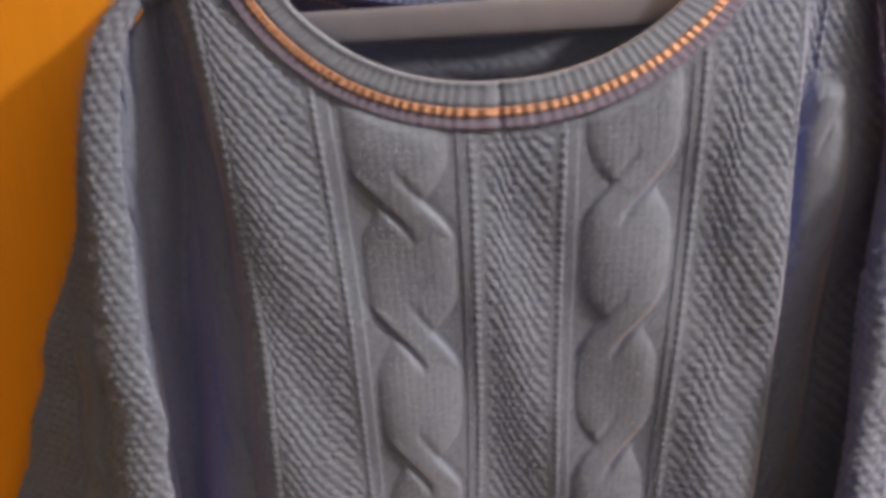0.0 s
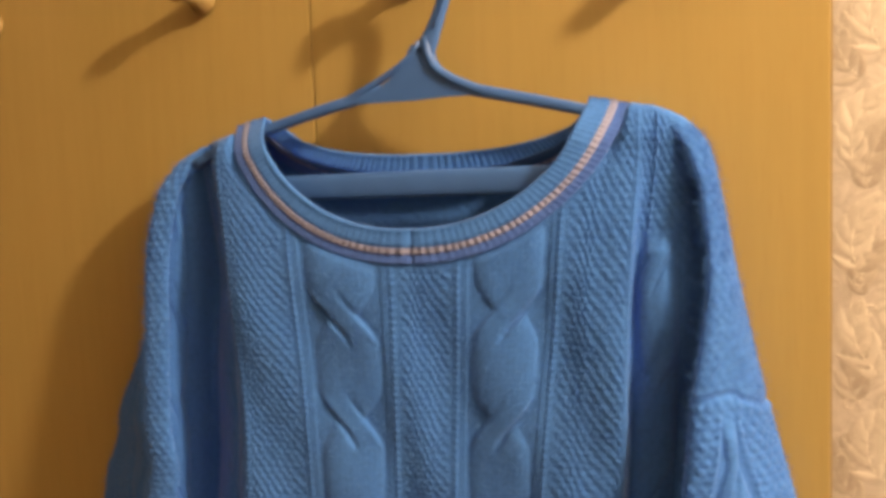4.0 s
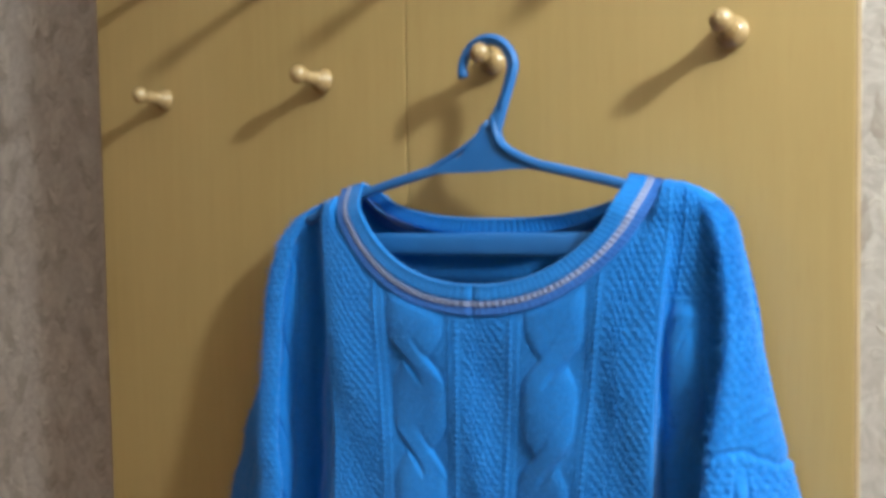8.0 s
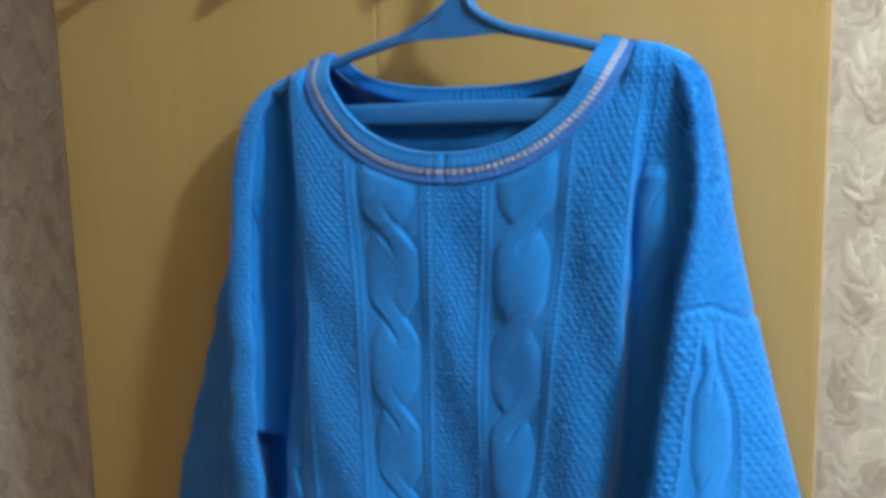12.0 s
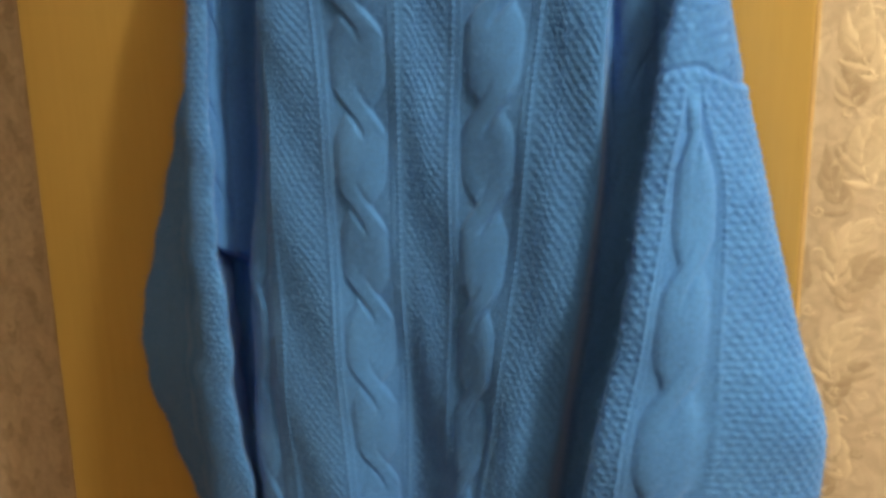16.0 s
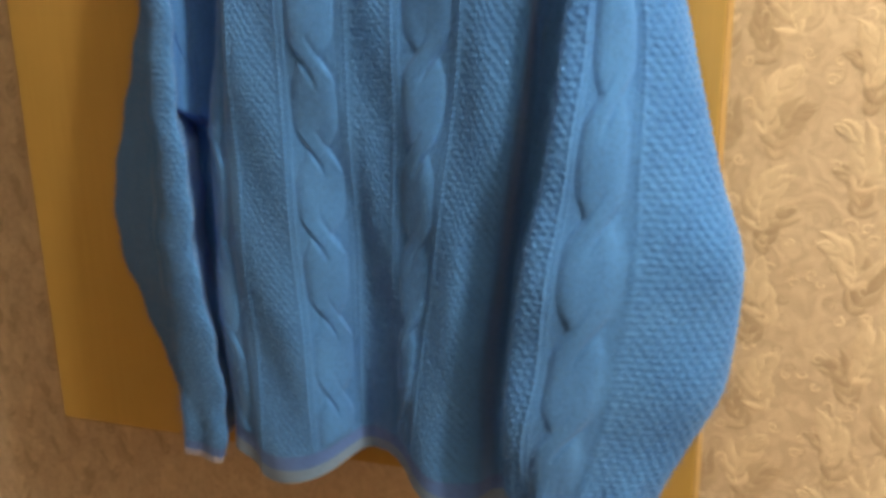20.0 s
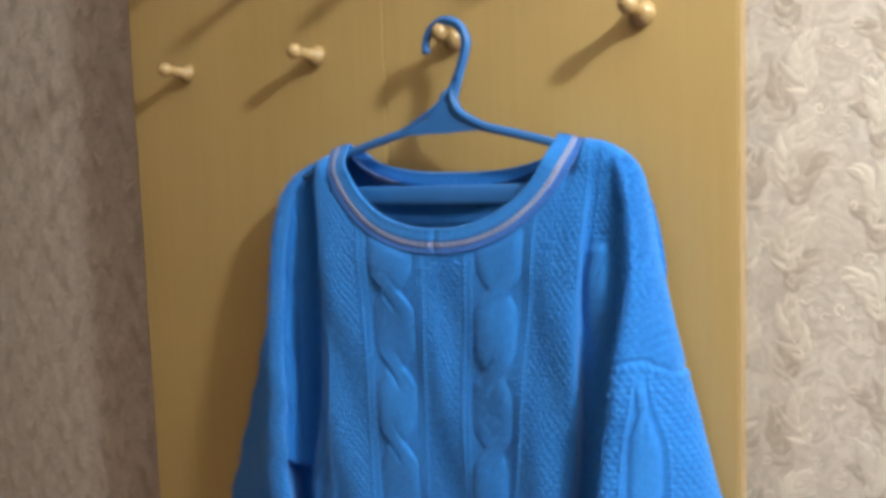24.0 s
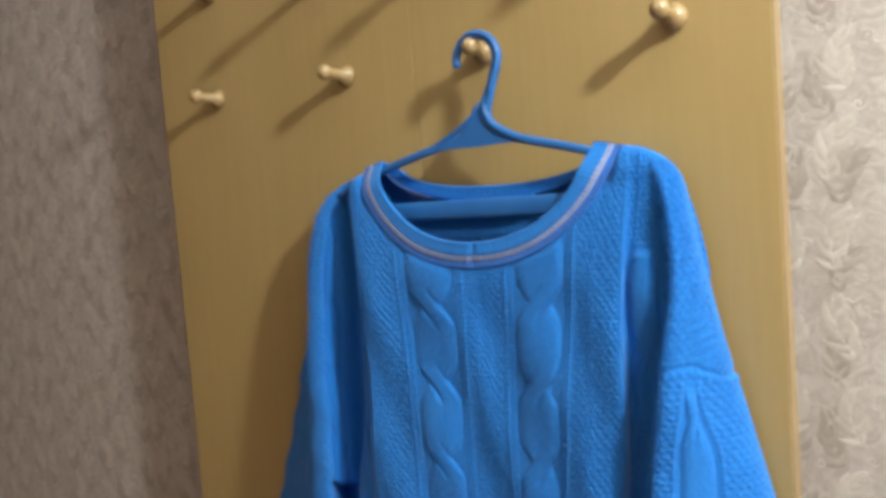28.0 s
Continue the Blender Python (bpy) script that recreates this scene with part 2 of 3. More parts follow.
def leaf(verts, faces, at, angle, length, width, bend, lobes=0, high=0.0005, steps=9):
    """One embossed blade on the wall: curved, pointed, with a raised midrib; lobes scallop its edges."""
    nu = 5
    first = len(verts)
    a, px, pz = math.radians(angle), at[0], at[1]
    step = length / (steps - 1)
    for i in range(steps):
        t = i / (steps - 1)
        ang = a + bend * t
        w = width * math.sin(math.pi * min(1, 0.10 + 0.88 * t ** 0.75)) ** 0.8 * (1 - 0.30 * abs(math.sin(lobes * math.pi * t)))
        for k in range(nu):
            u = k / 2 - 1
            h = high * (1.0, 0.55, 0.0)[abs(k - 2)] * (0.4 + 0.6 * math.sin(math.pi * min(1, t + 0.2)))
            verts.append((px - math.sin(ang) * w * u, -h if abs(u) < 0.99 else 0.0003, pz + math.cos(ang) * w * u))
        px += math.cos(ang) * step
        pz += math.sin(ang) * step
    for i in range(steps - 1):
        for k in range(nu - 1):
            q = first + i * nu + k
            faces.append((q, q + 1, q + nu + 1, q + nu))
    return px, pz


def scroll(verts, faces, at, angle, radius, turns, turn_way, thick=0.0010, high=0.0003):
    """A tapering spiral tendril."""
    n, nu = 20, 3
    first = len(verts)
    for i in range(n):
        t = i / (n - 1)
        r = radius * (1 - 0.80 * t)
        ph = math.radians(angle) + turn_way * 2 * math.pi * turns * t
        w = thick * (0.5 + 0.5 * math.sin(math.pi * (0.12 + 0.8 * t)))
        for k in range(nu):
            u = k - 1
            verts.append((at[0] + (r + w * u) * math.cos(ph), -high if u == 0 else 0.0003, at[1] + (r + w * u) * math.sin(ph)))
    for i in range(n - 1):
        for k in range(nu - 1):
            q = first + i * nu + k
            faces.append((q, q + 1, q + nu + 1, q + nu))


TALL = 0.345


def acanthus(verts, faces, rng, at, angle, length, bend, size=1.0):
    """A curling acanthus leaf: a spine with overlapping, scalloped lobes on both sides that shrink towards the tip."""
    n = 6
    px, pz = at
    for i in range(n):
        t = i / (n - 1)
        ang = math.radians(angle) + bend * t
        grow = size * (0.55 + 0.75 * math.sin(math.pi * (0.15 + 0.8 * t)))
        for side in (-1, 1):
            out = math.degrees(ang) + side * (58 - 34 * t) + rng.uniform(-14, 14)
            leaf(verts, faces, (px, pz), out, 0.0155 * grow * rng.uniform(0.75, 1.2), 0.0040 * grow, -side * rng.uniform(0.6, 1.8), 3, rng.uniform(0.00016, 0.0003), 6)
        px += math.cos(ang) * length / n
        pz += math.sin(ang) * length / n
    leaf(verts, faces, at, angle, length * 1.08, 0.0013, bend, 0, 0.00025, 9)


def curls(verts, faces, rng, count):
    """Small hooked tendrils scattered between the leaves."""
    for _ in range(count):
        at = (rng.uniform(-0.065, 0.065), rng.uniform(-0.17, 0.17))
        scroll(verts, faces, at, rng.uniform(0, 360), rng.uniform(0.0045, 0.0075), rng.uniform(0.6, 1.2), rng.choice((-1, 1)), rng.uniform(0.0010, 0.0017))


def damask(first, count, seed):
    """One repeat of the wallpaper's pattern: curling leaves in two staggered files and many small curls. first: 0 or 1, which of the places it takes."""
    verts, faces = [], []
    rng = random.Random(seed)
    for row in range(8):
        side = 1 if (row + first) % 2 else -1
        x = side * 0.036 + rng.uniform(-0.012, 0.012)
        z = -TALL / 2 + TALL * (row + 0.5 * first) / 8
        acanthus(verts, faces, rng, (x, z), 90 - side * rng.uniform(5, 45), rng.uniform(0.052, 0.066), side * rng.uniform(1.0, 1.9), rng.uniform(1.3, 1.7))
    curls(verts, faces, rng, count)
    return np.array(verts), np.array(faces)


def papered(name, motif, off, mat, label):
    """Repeats a motif over the wall on both sides of the coat board, every second column mirrored and half a repeat lower."""
    mv, mf = motif
    all_v, all_f, count = [], [], 0
    for i in range(-14, 5):
        for k in range(0, 5):
            cx, cz = 0.372 + 0.130 * i, 0.55 + TALL * k + (TALL / 2 if i % 2 else 0.0) + 0.043 * (i % 3)
            if -0.46 < cx < 0.15:
                continue
            all_v.append(mv * np.array((1 - 2 * (i % 2), 1, 1)) + np.array((cx, WALL_Y - off, cz)))
            all_f.append(mf + count)
            count += len(mv)
    me = bpy.data.meshes.new(name)
    me.from_pydata(np.concatenate(all_v).tolist(), [], np.concatenate(all_f).tolist())
    return tagged(linked(name, me, mat, None, label, True), category="wallpaper", kind="stuff")


papered("wallpaper_print", damask(1, 12, 5), 0.0001, PRINTED, "tan acanthus leaves printed on the wallpaper")
papered("wallpaper_relief", damask(0, 40, 23), 0.0003, RAISED, "embossed cream acanthus leaves and curls on the wallpaper")

# ---- coat board ----
coat_board = tagged(empty("coat_board", (-0.15, 0.02, 0.76)), "yellow beech veneer coat board with turned wooden pegs", "coat rack")
BOARD_L, BOARD_R, BOARD_T, SEAM = -0.604, 0.3085, 2.12, -0.109


def bottom(x):
    """The board's lower edge is cut on a slant."""
    return 0.773 + 0.146 * (x - BOARD_L)


def upright(lo, hi, y0, y1, bevel):
    bm = bmesh.new()
    box(bm, (lo, y0, 0), (hi, y1, BOARD_T))
    for v in bm.verts:
        if v.co.z < 1:
            v.co.z = bottom(v.co.x)
    bmesh.ops.bevel(bm, geom=list(bm.edges), offset=bevel, segments=2, affect="EDGES", profile=0.6)
    return bm


for lo, hi in ((BOARD_L, SEAM - 0.0007), (SEAM + 0.0007, BOARD_R)):
    part("panel", upright(lo, hi, 0, 0.018, 0.0012), BOARD, coat_board)
for lo, hi in ((BOARD_L - 0.0014, BOARD_L), (BOARD_R, BOARD_R + 0.0014)):
    part("edge_band", upright(lo, hi, 0.0006, 0.0174, 0.0003), EDGE, coat_board, "pale glued edge band")
for z in (1.05, 1.92):
    bm = bmesh.new()
    box(bm, (-0.52, 0.018, z), (0.22, WALL_Y, z + 0.06))
    part("batten", bm, EDGE, coat_board)


def peg_mesh(length, ball):
    """A turned peg along -y: foot ring, neck, waist and ball."""
    prof = [(0.0, 0.0125), (0.003, 0.0135), (0.006, 0.0128), (0.0075, 0.0105), (0.009, 0.0098), (0.011, 0.0096)]
    n = 7
    for i in range(n + 1):
        t = i / n
        prof.append((0.011 + t * (length - 0.011 - 1.62 * ball), 0.0092 - 0.0028 * math.sin(math.pi * min(1, 0.15 + 0.85 * t)) * 0.6 - 0.0018 * t))
    c = length - ball
    for i in range(1, 13):
        a = math.radians(30 + i * 12.5)
        prof.append((c - ball * math.cos(a), ball * math.sin(a)))
    ring = np.linspace(0, 2 * np.pi, 28, endpoint=False)
    P = np.array([[(r * math.cos(a), -d, r * math.sin(a)) for a in ring] for d, r in prof] + [[(0, -length, 0)] * 28])
    return grid_mesh("peg", P, wrap=True, flip=False)


PEG_SHORT, PEG_LONG = peg_mesh(0.046, 0.0098), peg_mesh(0.088, 0.0105)
for x, z, me, rx, rz in ((-0.4715, 1.751, PEG_SHORT, -6, -7), (-0.2165, 1.751, PEG_SHORT, -7, -7), (-0.005, 1.750, PEG_SHORT, -6, 9), (0.2175, 1.751, PEG_SHORT, -7, 2),
                  (-0.468, 1.898, PEG_LONG, -4, 0), (-0.216, 1.889, PEG_LONG, -3, 0), (-0.004, 1.888, PEG_LONG, -3, 0), (0.218, 1.888, PEG_LONG, -3, 0)):
    ob = linked("peg", me if not me.materials else me, TURNED) if not me.materials else new("peg", me)
    me.polygons.foreach_set("use_smooth", [True] * len(me.polygons))
    ob.parent = coat_board
    ob.matrix_parent_inverse = Matrix.Translation(coat_board.location).inverted()
    ob.matrix_basis = pose(x, 0, z, rx, 0, rz)

# ---- clothes hanger ----
hanger = tagged(empty("clothes_hanger", (0.01, -0.037, 1.76)), "blue plastic clothes hanger hooked on a wooden peg", "hanger")
HY = -0.036


def sweep(name, pts, half_w, half_d, mat, parent, turns=10, label=""):
    """A flat rounded bar along a line in the plane of the hanger."""
    pts = np.array(pts, float)
    t = np.gradient(pts, axis=0)
    t /= np.linalg.norm(t, axis=1, keepdims=True)
    nrm = np.stack([-t[:, 1], t[:, 0]], 1)
    a = np.linspace(0, 2 * np.pi, 16, endpoint=False)
    ca, sa = np.sign(np.cos(a)) * np.abs(np.cos(a)) ** 0.7, np.sign(np.sin(a)) * np.abs(np.sin(a)) ** 0.7
    hw = np.broadcast_to(np.array(half_w, float), (len(pts),))
    P = np.zeros((len(pts) + 2, 16, 3))
    core = np.zeros((len(pts), 16, 3))
    core[:, :, 0] = pts[:, None, 0] + nrm[:, None, 0] * hw[:, None] * ca
    core[:, :, 2] = pts[:, None, 1] + nrm[:, None, 1] * hw[:, None] * ca
    core[:, :, 1] = HY + np.broadcast_to(np.array(half_d, float), (len(pts),))[:, None] * sa
    P[1:-1] = core
    P[0], P[-1] = core[0].mean(0), core[-1].mean(0)
    return linked(name, grid_mesh(name, P, wrap=True), mat, parent, label, True)


def arc(cx, cz, r, a0, a1, n):
    return [(cx + r * math.cos(math.radians(a)), cz + r * math.sin(math.radians(a))) for a in np.linspace(a0, a1, n)]


hook = arc(0.0075, 1.7385, 0.0263, 192, 0, 28)
hook += [(0.0338 - 0.0218 * t ** 1.35, 1.7385 - 0.056 * t) for t in np.linspace(0.08, 1, 12)]
sweep("hook", hook, [0.0044 + 0.0008 * min(1, i / 14) + 0.0036 * max(0, (i - len(hook) + 8) / 7) ** 1.5 for i in range(len(hook))], 0.0036, PLASTIC, hanger)
sweep("hook_flange", [(0.0075 + 1.13 * (x - 0.0075), z + 0.0008) for x, z in hook[9:36]], 0.0012, 0.0052, PLASTIC, hanger)
bm = bmesh.new()
tri = [(0.002, 1.690), (0.0195, 1.690), (0.0215, 1.678), (0.0275, 1.668), (0.040, 1.6595), (0.052, 1.655), (0.051, 1.6475), (0.030, 1.6475), (0.006, 1.6462), (-0.018, 1.6462), (-0.040, 1.6462), (-0.054, 1.6455), (-0.055, 1.648), (-0.036, 1.653), (-0.018, 1.664), (-0.006, 1.677)]
f0 = bm.faces.new([bm.verts.new((x, HY - 0.0022, z)) for x, z in tri])
r = bmesh.ops.extrude_face_region(bm, geom=[f0])
bmesh.ops.translate(bm, vec=(0, 0.0044, 0), verts=[v for v in r["geom"] if isinstance(v, bmesh.types.BMVert)])
bmesh.ops.recalc_face_normals(bm, faces=bm.faces)
part("gusset", bm, PLASTIC, hanger)


def shoulder_line(side, n=26):
    return [(0.004 + side * (0.030 + 0.186 * t), 1.6555 - 0.0415 * t - 0.012 * t ** 4) for t in np.linspace(0, 1, n)]


for side in (-1, 1):
    sweep("shoulder_arm", shoulder_line(side), [0.0050 - 0.0008 * t for t in np.linspace(0, 1, 26)], [0.0016 + 0.0028 * min(1, i / 6) for i in range(26)], PLASTIC, hanger)
# raised edges of the gusset
right_rim = [(0.0135 + 0.002 * t, 1.696 - 0.014 * t) for t in np.linspace(0, 1, 6)] + [(0.0155 + 0.050 * t, 1.682 - 0.0335 * t ** 0.5) for t in np.linspace(0.08, 1, 18)]
sweep("rib", right_rim, [0.0036 + 0.0004 * t for t in np.linspace(0, 1, 24)], [0.0034 + 0.0018 * math.sin(math.pi * t ** 0.7) for t in np.linspace(0, 1, 24)], PLASTIC, hanger)
left_rim = [(0.0085 - 0.074 * t, 1.692 - 0.0455 * t ** 0.66) for t in np.linspace(0, 1, 20)]
sweep("rib", left_rim, [0.0022 + 0.0012 * t for t in np.linspace(0, 1, 20)], [0.0034 + 0.0008 * math.sin(math.pi * t) for t in np.linspace(0, 1, 20)], PLASTIC, hanger)
bar = [(0.006 + 0.195 * t, 1.580 + 0.0012 * t) for t in np.linspace(-1, 1, 12)]
sweep("trouser_bar", bar, 0.0106, 0.0036, PLASTIC, hanger)

# ---- sweater ----
sweater = tagged(empty("sweater", (0.0, -0.04, 1.63)), "blue cable-knit wool sweater hanging on the plastic hanger", "sweater")


def jitter(i, j, k):
    v = np.sin(i * 127.1 + j * 311.7 + k * 74.7) * 43758.5453
    return v - np.floor(v)


def lumps(u, w, lean, rough, long, slant):
    """Rounded stitches in staggered rows, each a little off its place and size; u and w count stitches."""
    j0 = np.floor(w)
    best = np.zeros_like(u * w)
    for dj in (-1, 0, 1):
        j = j0 + dj
        shift = lean * j
        i0 = np.floor(u - shift)
        for di in (-1, 0, 1):
            i = i0 + di
            x = u - shift - i - 0.5 - rough * (jitter(i, j, 1) - 0.5)
            y = w - j - 0.5 - rough * (jitter(i, j, 2) - 0.5)
            q = (x - slant * y) ** 2 / 0.19 + y ** 2 / (0.20 * long)
            best = np.maximum(best, (0.62 + 0.38 * jitter(i, j, 3)) * np.clip(1 - q, 0, 1))
    return best


def moss(s, z):
    """Seed stitches in a staggered lattice, a little longer along the falling diagonal."""
    wob = 0.10 * np.sin(61 * z + 23 * s) + 0.08 * np.sin(143 * s - 37 * z)
    return 0.00115 * lumps(s / 0.0088 + wob, z / 0.0053 + 0.5 * wob, -0.5, 0.24, 1.9, -0.32) - 0.0004


def seed_rows(s, z):
    """Seed stitches that stand in level rows, like small bricks."""
    wob = 0.10 * np.sin(47 * z + 31 * s) + 0.06 * np.sin(119 * s)
    return 0.0015 * lumps(s / 0.0088 + wob, z / 0.0060 + wob, 0.5, 0.25, 1.05, 0.12) - 0.0004


def stockinette(d, z):
    """Fine smooth stitches: columns of small Vs."""
    col = d / 0.0042
    return 0.00010 * np.cos(2 * np.pi * col) + 0.00010 * np.cos(2 * np.pi * (z / 0.0042 + np.abs(col - np.round(col))))


def cable(d, z, half, period, start, turn, deep=1.0):
    """A rope cable: lens-shaped pillows, joined by a strand that crosses over from one side to the other.
    turn: 1 where the upper strand falls to the right, -1 where it falls to the left."""
    ph = (z - start) / period
    off = ph - np.round(ph)
    u = turn * d / half
    pinch = np.where(u > 0, 0.56 * np.exp(-(np.abs(off - 0.03) / 0.15) ** 1.6), 0.42 * np.exp(-(np.abs(off + 0.03) / 0.15) ** 1.6))
    e = np.clip(np.abs(u) / (1 - deep * pinch), 0, 1.6)
    body = np.clip(1 - e ** 4, 0, 1) ** 0.8
    h = (0.0026 + 0.0008 * (1 - e ** 2) + 0.8 * stockinette(d, z)) * body
    q = u + 0.74 * np.tanh(4.0 * off)
    near = deep * np.exp(-(off / 0.27) ** 6) * np.clip(4.6 - 4 * np.abs(u), 0, 1)
    h = np.maximum(h, near * 0.0032 * np.clip(1 - (np.abs(q) / 0.44) ** 4, 0, 1) ** 0.6)
    h = h - near * 0.0026 * np.exp(-((q + 0.46) / 0.10) ** 2) * np.clip(0.8 - 1.5 * u, 0, 1)
    h = h - near * 0.0012 * np.exp(-((q - 0.48) / 0.11) ** 2) * np.clip(0.8 + 1.5 * u, 0, 1)
    return np.maximum(h, -0.0004) - 0.0008


def ridge(d, z, half=0.0014, high=0.0015):
    """A single line of raised, beaded stitches."""
    return high * np.exp(-(d / half) ** 2) * (0.72 + 0.35 * np.cos(2 * np.pi * z / 0.0056 + 2 * np.sin(57 * z)))


S_COL = dict(moss_c=0.026, cab=0.068, cab_half=0.0240, rib=(0.0305, 0.1045), moss=(0.109, 0.168), rib_out=0.172, side=0.209, side_half=0.0165)


def body_relief(s, z):
    a = np.abs(s)
    h = np.zeros_like(s)
    m = (a < S_COL["moss_c"]) | ((a > 0.109) & (a < 0.168)) | (s > 0.229)
    h = np.where(m, moss(s, z), h)
    d = a - S_COL["cab"]
    inside = np.abs(d) < S_COL["cab_half"] + 0.004
    cl = cable(s + S_COL["cab"], z, S_COL["cab_half"], 0.0855, 1.475, 1)
    cr = cable(s - S_COL["cab"], z, S_COL["cab_half"], 0.0855, 1.481, -1)
    h = np.where(inside, np.where(s < 0, cl, cr), h)
    d2 = a - S_COL["side"]
    low = np.where(s < 0, 0.102, 0.0855)
    h = np.where(np.abs(d2) < S_COL["side_half"] + 0.003, cable(s - np.sign(s) * S_COL["side"], z, S_COL["side_half"], low, 1.517, -np.sign(s)), h)
    # the cable beside the shaded sleeve is smooth and thick, and begins below the shoulder
    h = np.where((s > 0.192) & (s < 0.226), 0.0046 * np.clip(1 - (np.abs(s - 0.209) / 0.0165) ** 2.5, 0, 1) ** 0.8 * smooth_step(1.538 - 25 * (s - 0.209) ** 2 - z, 0, 0.012) + 0.5 * h, h)
    top = (z > 1.540) & (a > 0.176) & (a < 0.229)
    h = np.where(top, moss(s, z) + ridge(a - 0.200, z), h)
    d3 = s + 0.278
    h = np.where(np.abs(d3) < 0.017, cable(d3, z, 0.0145, 0.0855, 1.560, 1, 0.8), h)
    for r0 in S_COL["rib"]:
        h = h + ridge(a - r0, z)
    h = h + ridge(a - S_COL["rib_out"], z) * np.where(s > 0, 0.6 * smooth_step(z, 1.40, 1.50), 1.0)
    return h


# how the cloth lies: stations across the knit, each with its place (x, then y) at seven heights
Z_KEYS = (1.60, 1.50, 1.36, 1.24, 1.14, 1.02, 0.88)
LEFT_FOLDS = (
    (-0.305, (-0.238, -0.250, -0.248, -0.248, -0.256, -0.254, -0.246), (-0.030, -0.052, -0.062, -0.062, -0.060, -0.060, -0.056)),
    (-0.255, (-0.222, -0.224, -0.236, -0.236, -0.244, -0.242, -0.230), (-0.040, -0.034, -0.030, -0.030, -0.028, -0.028, -0.030)),
    (-0.240, (-0.213, -0.213, -0.226, -0.228, -0.232, -0.228, -0.212), (-0.026, -0.012, -0.011, -0.014, -0.018, -0.022, -0.034)),
    (-0.226, (-0.205, -0.200, -0.197, -0.201, -0.205, -0.200, -0.189), (-0.030, -0.022, -0.038, -0.052, -0.059, -0.063, -0.068)),
    (-0.190, (-0.194, -0.178, -0.168, -0.168, -0.168, -0.158, -0.150), (-0.036, -0.042, -0.060, -0.069, -0.073, -0.075, -0.078)),
    (-0.171, (-0.175, -0.158, -0.147, -0.146, -0.144, -0.137, -0.131), (-0.054, -0.069, -0.075, -0.077, -0.078, -0.079, -0.082)),
)
MIDDLE_FOLDS = (
    (-0.1045, (-0.114, -0.100, -0.090, -0.086, -0.082, -0.073, -0.067), (-0.053, -0.070, -0.072, -0.075, -0.077, -0.078, -0.078)),
    (-0.0305, (-0.018, -0.012, -0.014, -0.020, -0.022, -0.029, -0.033), (-0.052, -0.067, -0.065, -0.058, -0.048, -0.041, -0.038)),
    (0.0, (0.018, 0.014, 0.010, 0.006, 0.004, -0.003, -0.008), (-0.052, -0.065, -0.063, -0.057, -0.049, -0.041, -0.038)),
    (0.0305, (0.048, 0.043, 0.036, 0.032, 0.026, 0.018, 0.012), (-0.050, -0.063, -0.061, -0.058, -0.053, -0.048, -0.045)),
    (0.1045, (0.127, 0.120, 0.106, 0.093, 0.079, 0.059, 0.042), (-0.050, -0.060, -0.060, -0.062, -0.063, -0.063, -0.062)),
)
RIGHT_FOLDS = (
    (0.140, (0.157, 0.147, 0.138, 0.126, 0.109, 0.092, 0.076), (-0.048, -0.060, -0.062, -0.065, -0.067, -0.067, -0.066)),
    (0.171, (0.179, 0.173, 0.166, 0.153, 0.135, 0.118, 0.108), (-0.046, -0.059, -0.059, -0.058, -0.055, -0.050, -0.047)),
    (0.190, (0.189, 0.176, 0.168, 0.156, 0.139, 0.125, 0.118), (-0.044, -0.050, -0.036, -0.029, -0.022, -0.017, -0.016)),
    (0.226, (0.206, 0.207, 0.199, 0.186, 0.173, 0.163, 0.160), (-0.042, -0.045, -0.024, -0.016, -0.011, -0.009, -0.010)),
    (0.262, (0.226, 0.244, 0.240, 0.234, 0.221, 0.208, 0.205), (-0.016, -0.012, -0.009, -0.008, -0.007, -0.007, -0.008)),
)
STATIONS = LEFT_FOLDS + MIDDLE_FOLDS + RIGHT_FOLDS


def drape(s, z):
    """Where the cloth at s across and z up lies: x and y."""
    keys = [st[0] for st in STATIONS]
    xs = np.stack([curve_of(z, Z_KEYS, st[1]) for st in STATIONS], -1)
    ys = np.stack([curve_of(z, Z_KEYS, st[2]) for st in STATIONS], -1)
    keys = np.array(keys)
    k = np.clip(np.searchsorted(keys, s) - 1, 0, len(keys) - 2)
    t = (s - keys[k]) / (keys[k + 1] - keys[k])

    def pick(v, j):
        return np.take_along_axis(v, np.clip(j, 0, len(keys) - 1)[..., None], -1)[..., 0]

    def spline(v):
        p0, p1, p2, p3 = pick(v, k - 1), pick(v, k), pick(v, k + 1), pick(v, k + 2)
        return 0.5 * (2 * p1 + (p2 - p0) * t + (2 * p0 - 5 * p1 + 4 * p2 - p3) * t * t + (3 * p1 - p0 - 3 * p2 + p3) * t ** 3)

    x, y = spline(xs), spline(ys)
    # below the armhole the cloth beside the left sleeve falls back
    under = smooth_step(1.244 - 0.25 * (s + 0.28) - z, 0, 0.022) * smooth_step(-0.238 - s, 0, 0.012)
    return x + under * 0.7 * (s + 0.238), y * (1 - under) - 0.008 * under


NECK_X, NECK_HALF, NECK_TOP = 0.003, 0.139, 1.634


def neckline(s_x, extra=0.0):
    """Height of the front neck edge above x; above the shoulders outside it."""
    q = np.clip(np.abs(s_x - NECK_X) / (NECK_HALF + 1.1 * extra), 0, 1)
    return NECK_TOP - (0.088 + extra) * (1 - q ** 2.2) ** 0.70


def shoulder_z(x):
    q = np.clip((np.abs(x) - 0.15) / 0.09, 0, 1.2)
    return 1.639 - 0.007 * (x < 0) - 0.017 * q - 0.016 * q ** 3 - 0.006 * (x < 0) * q


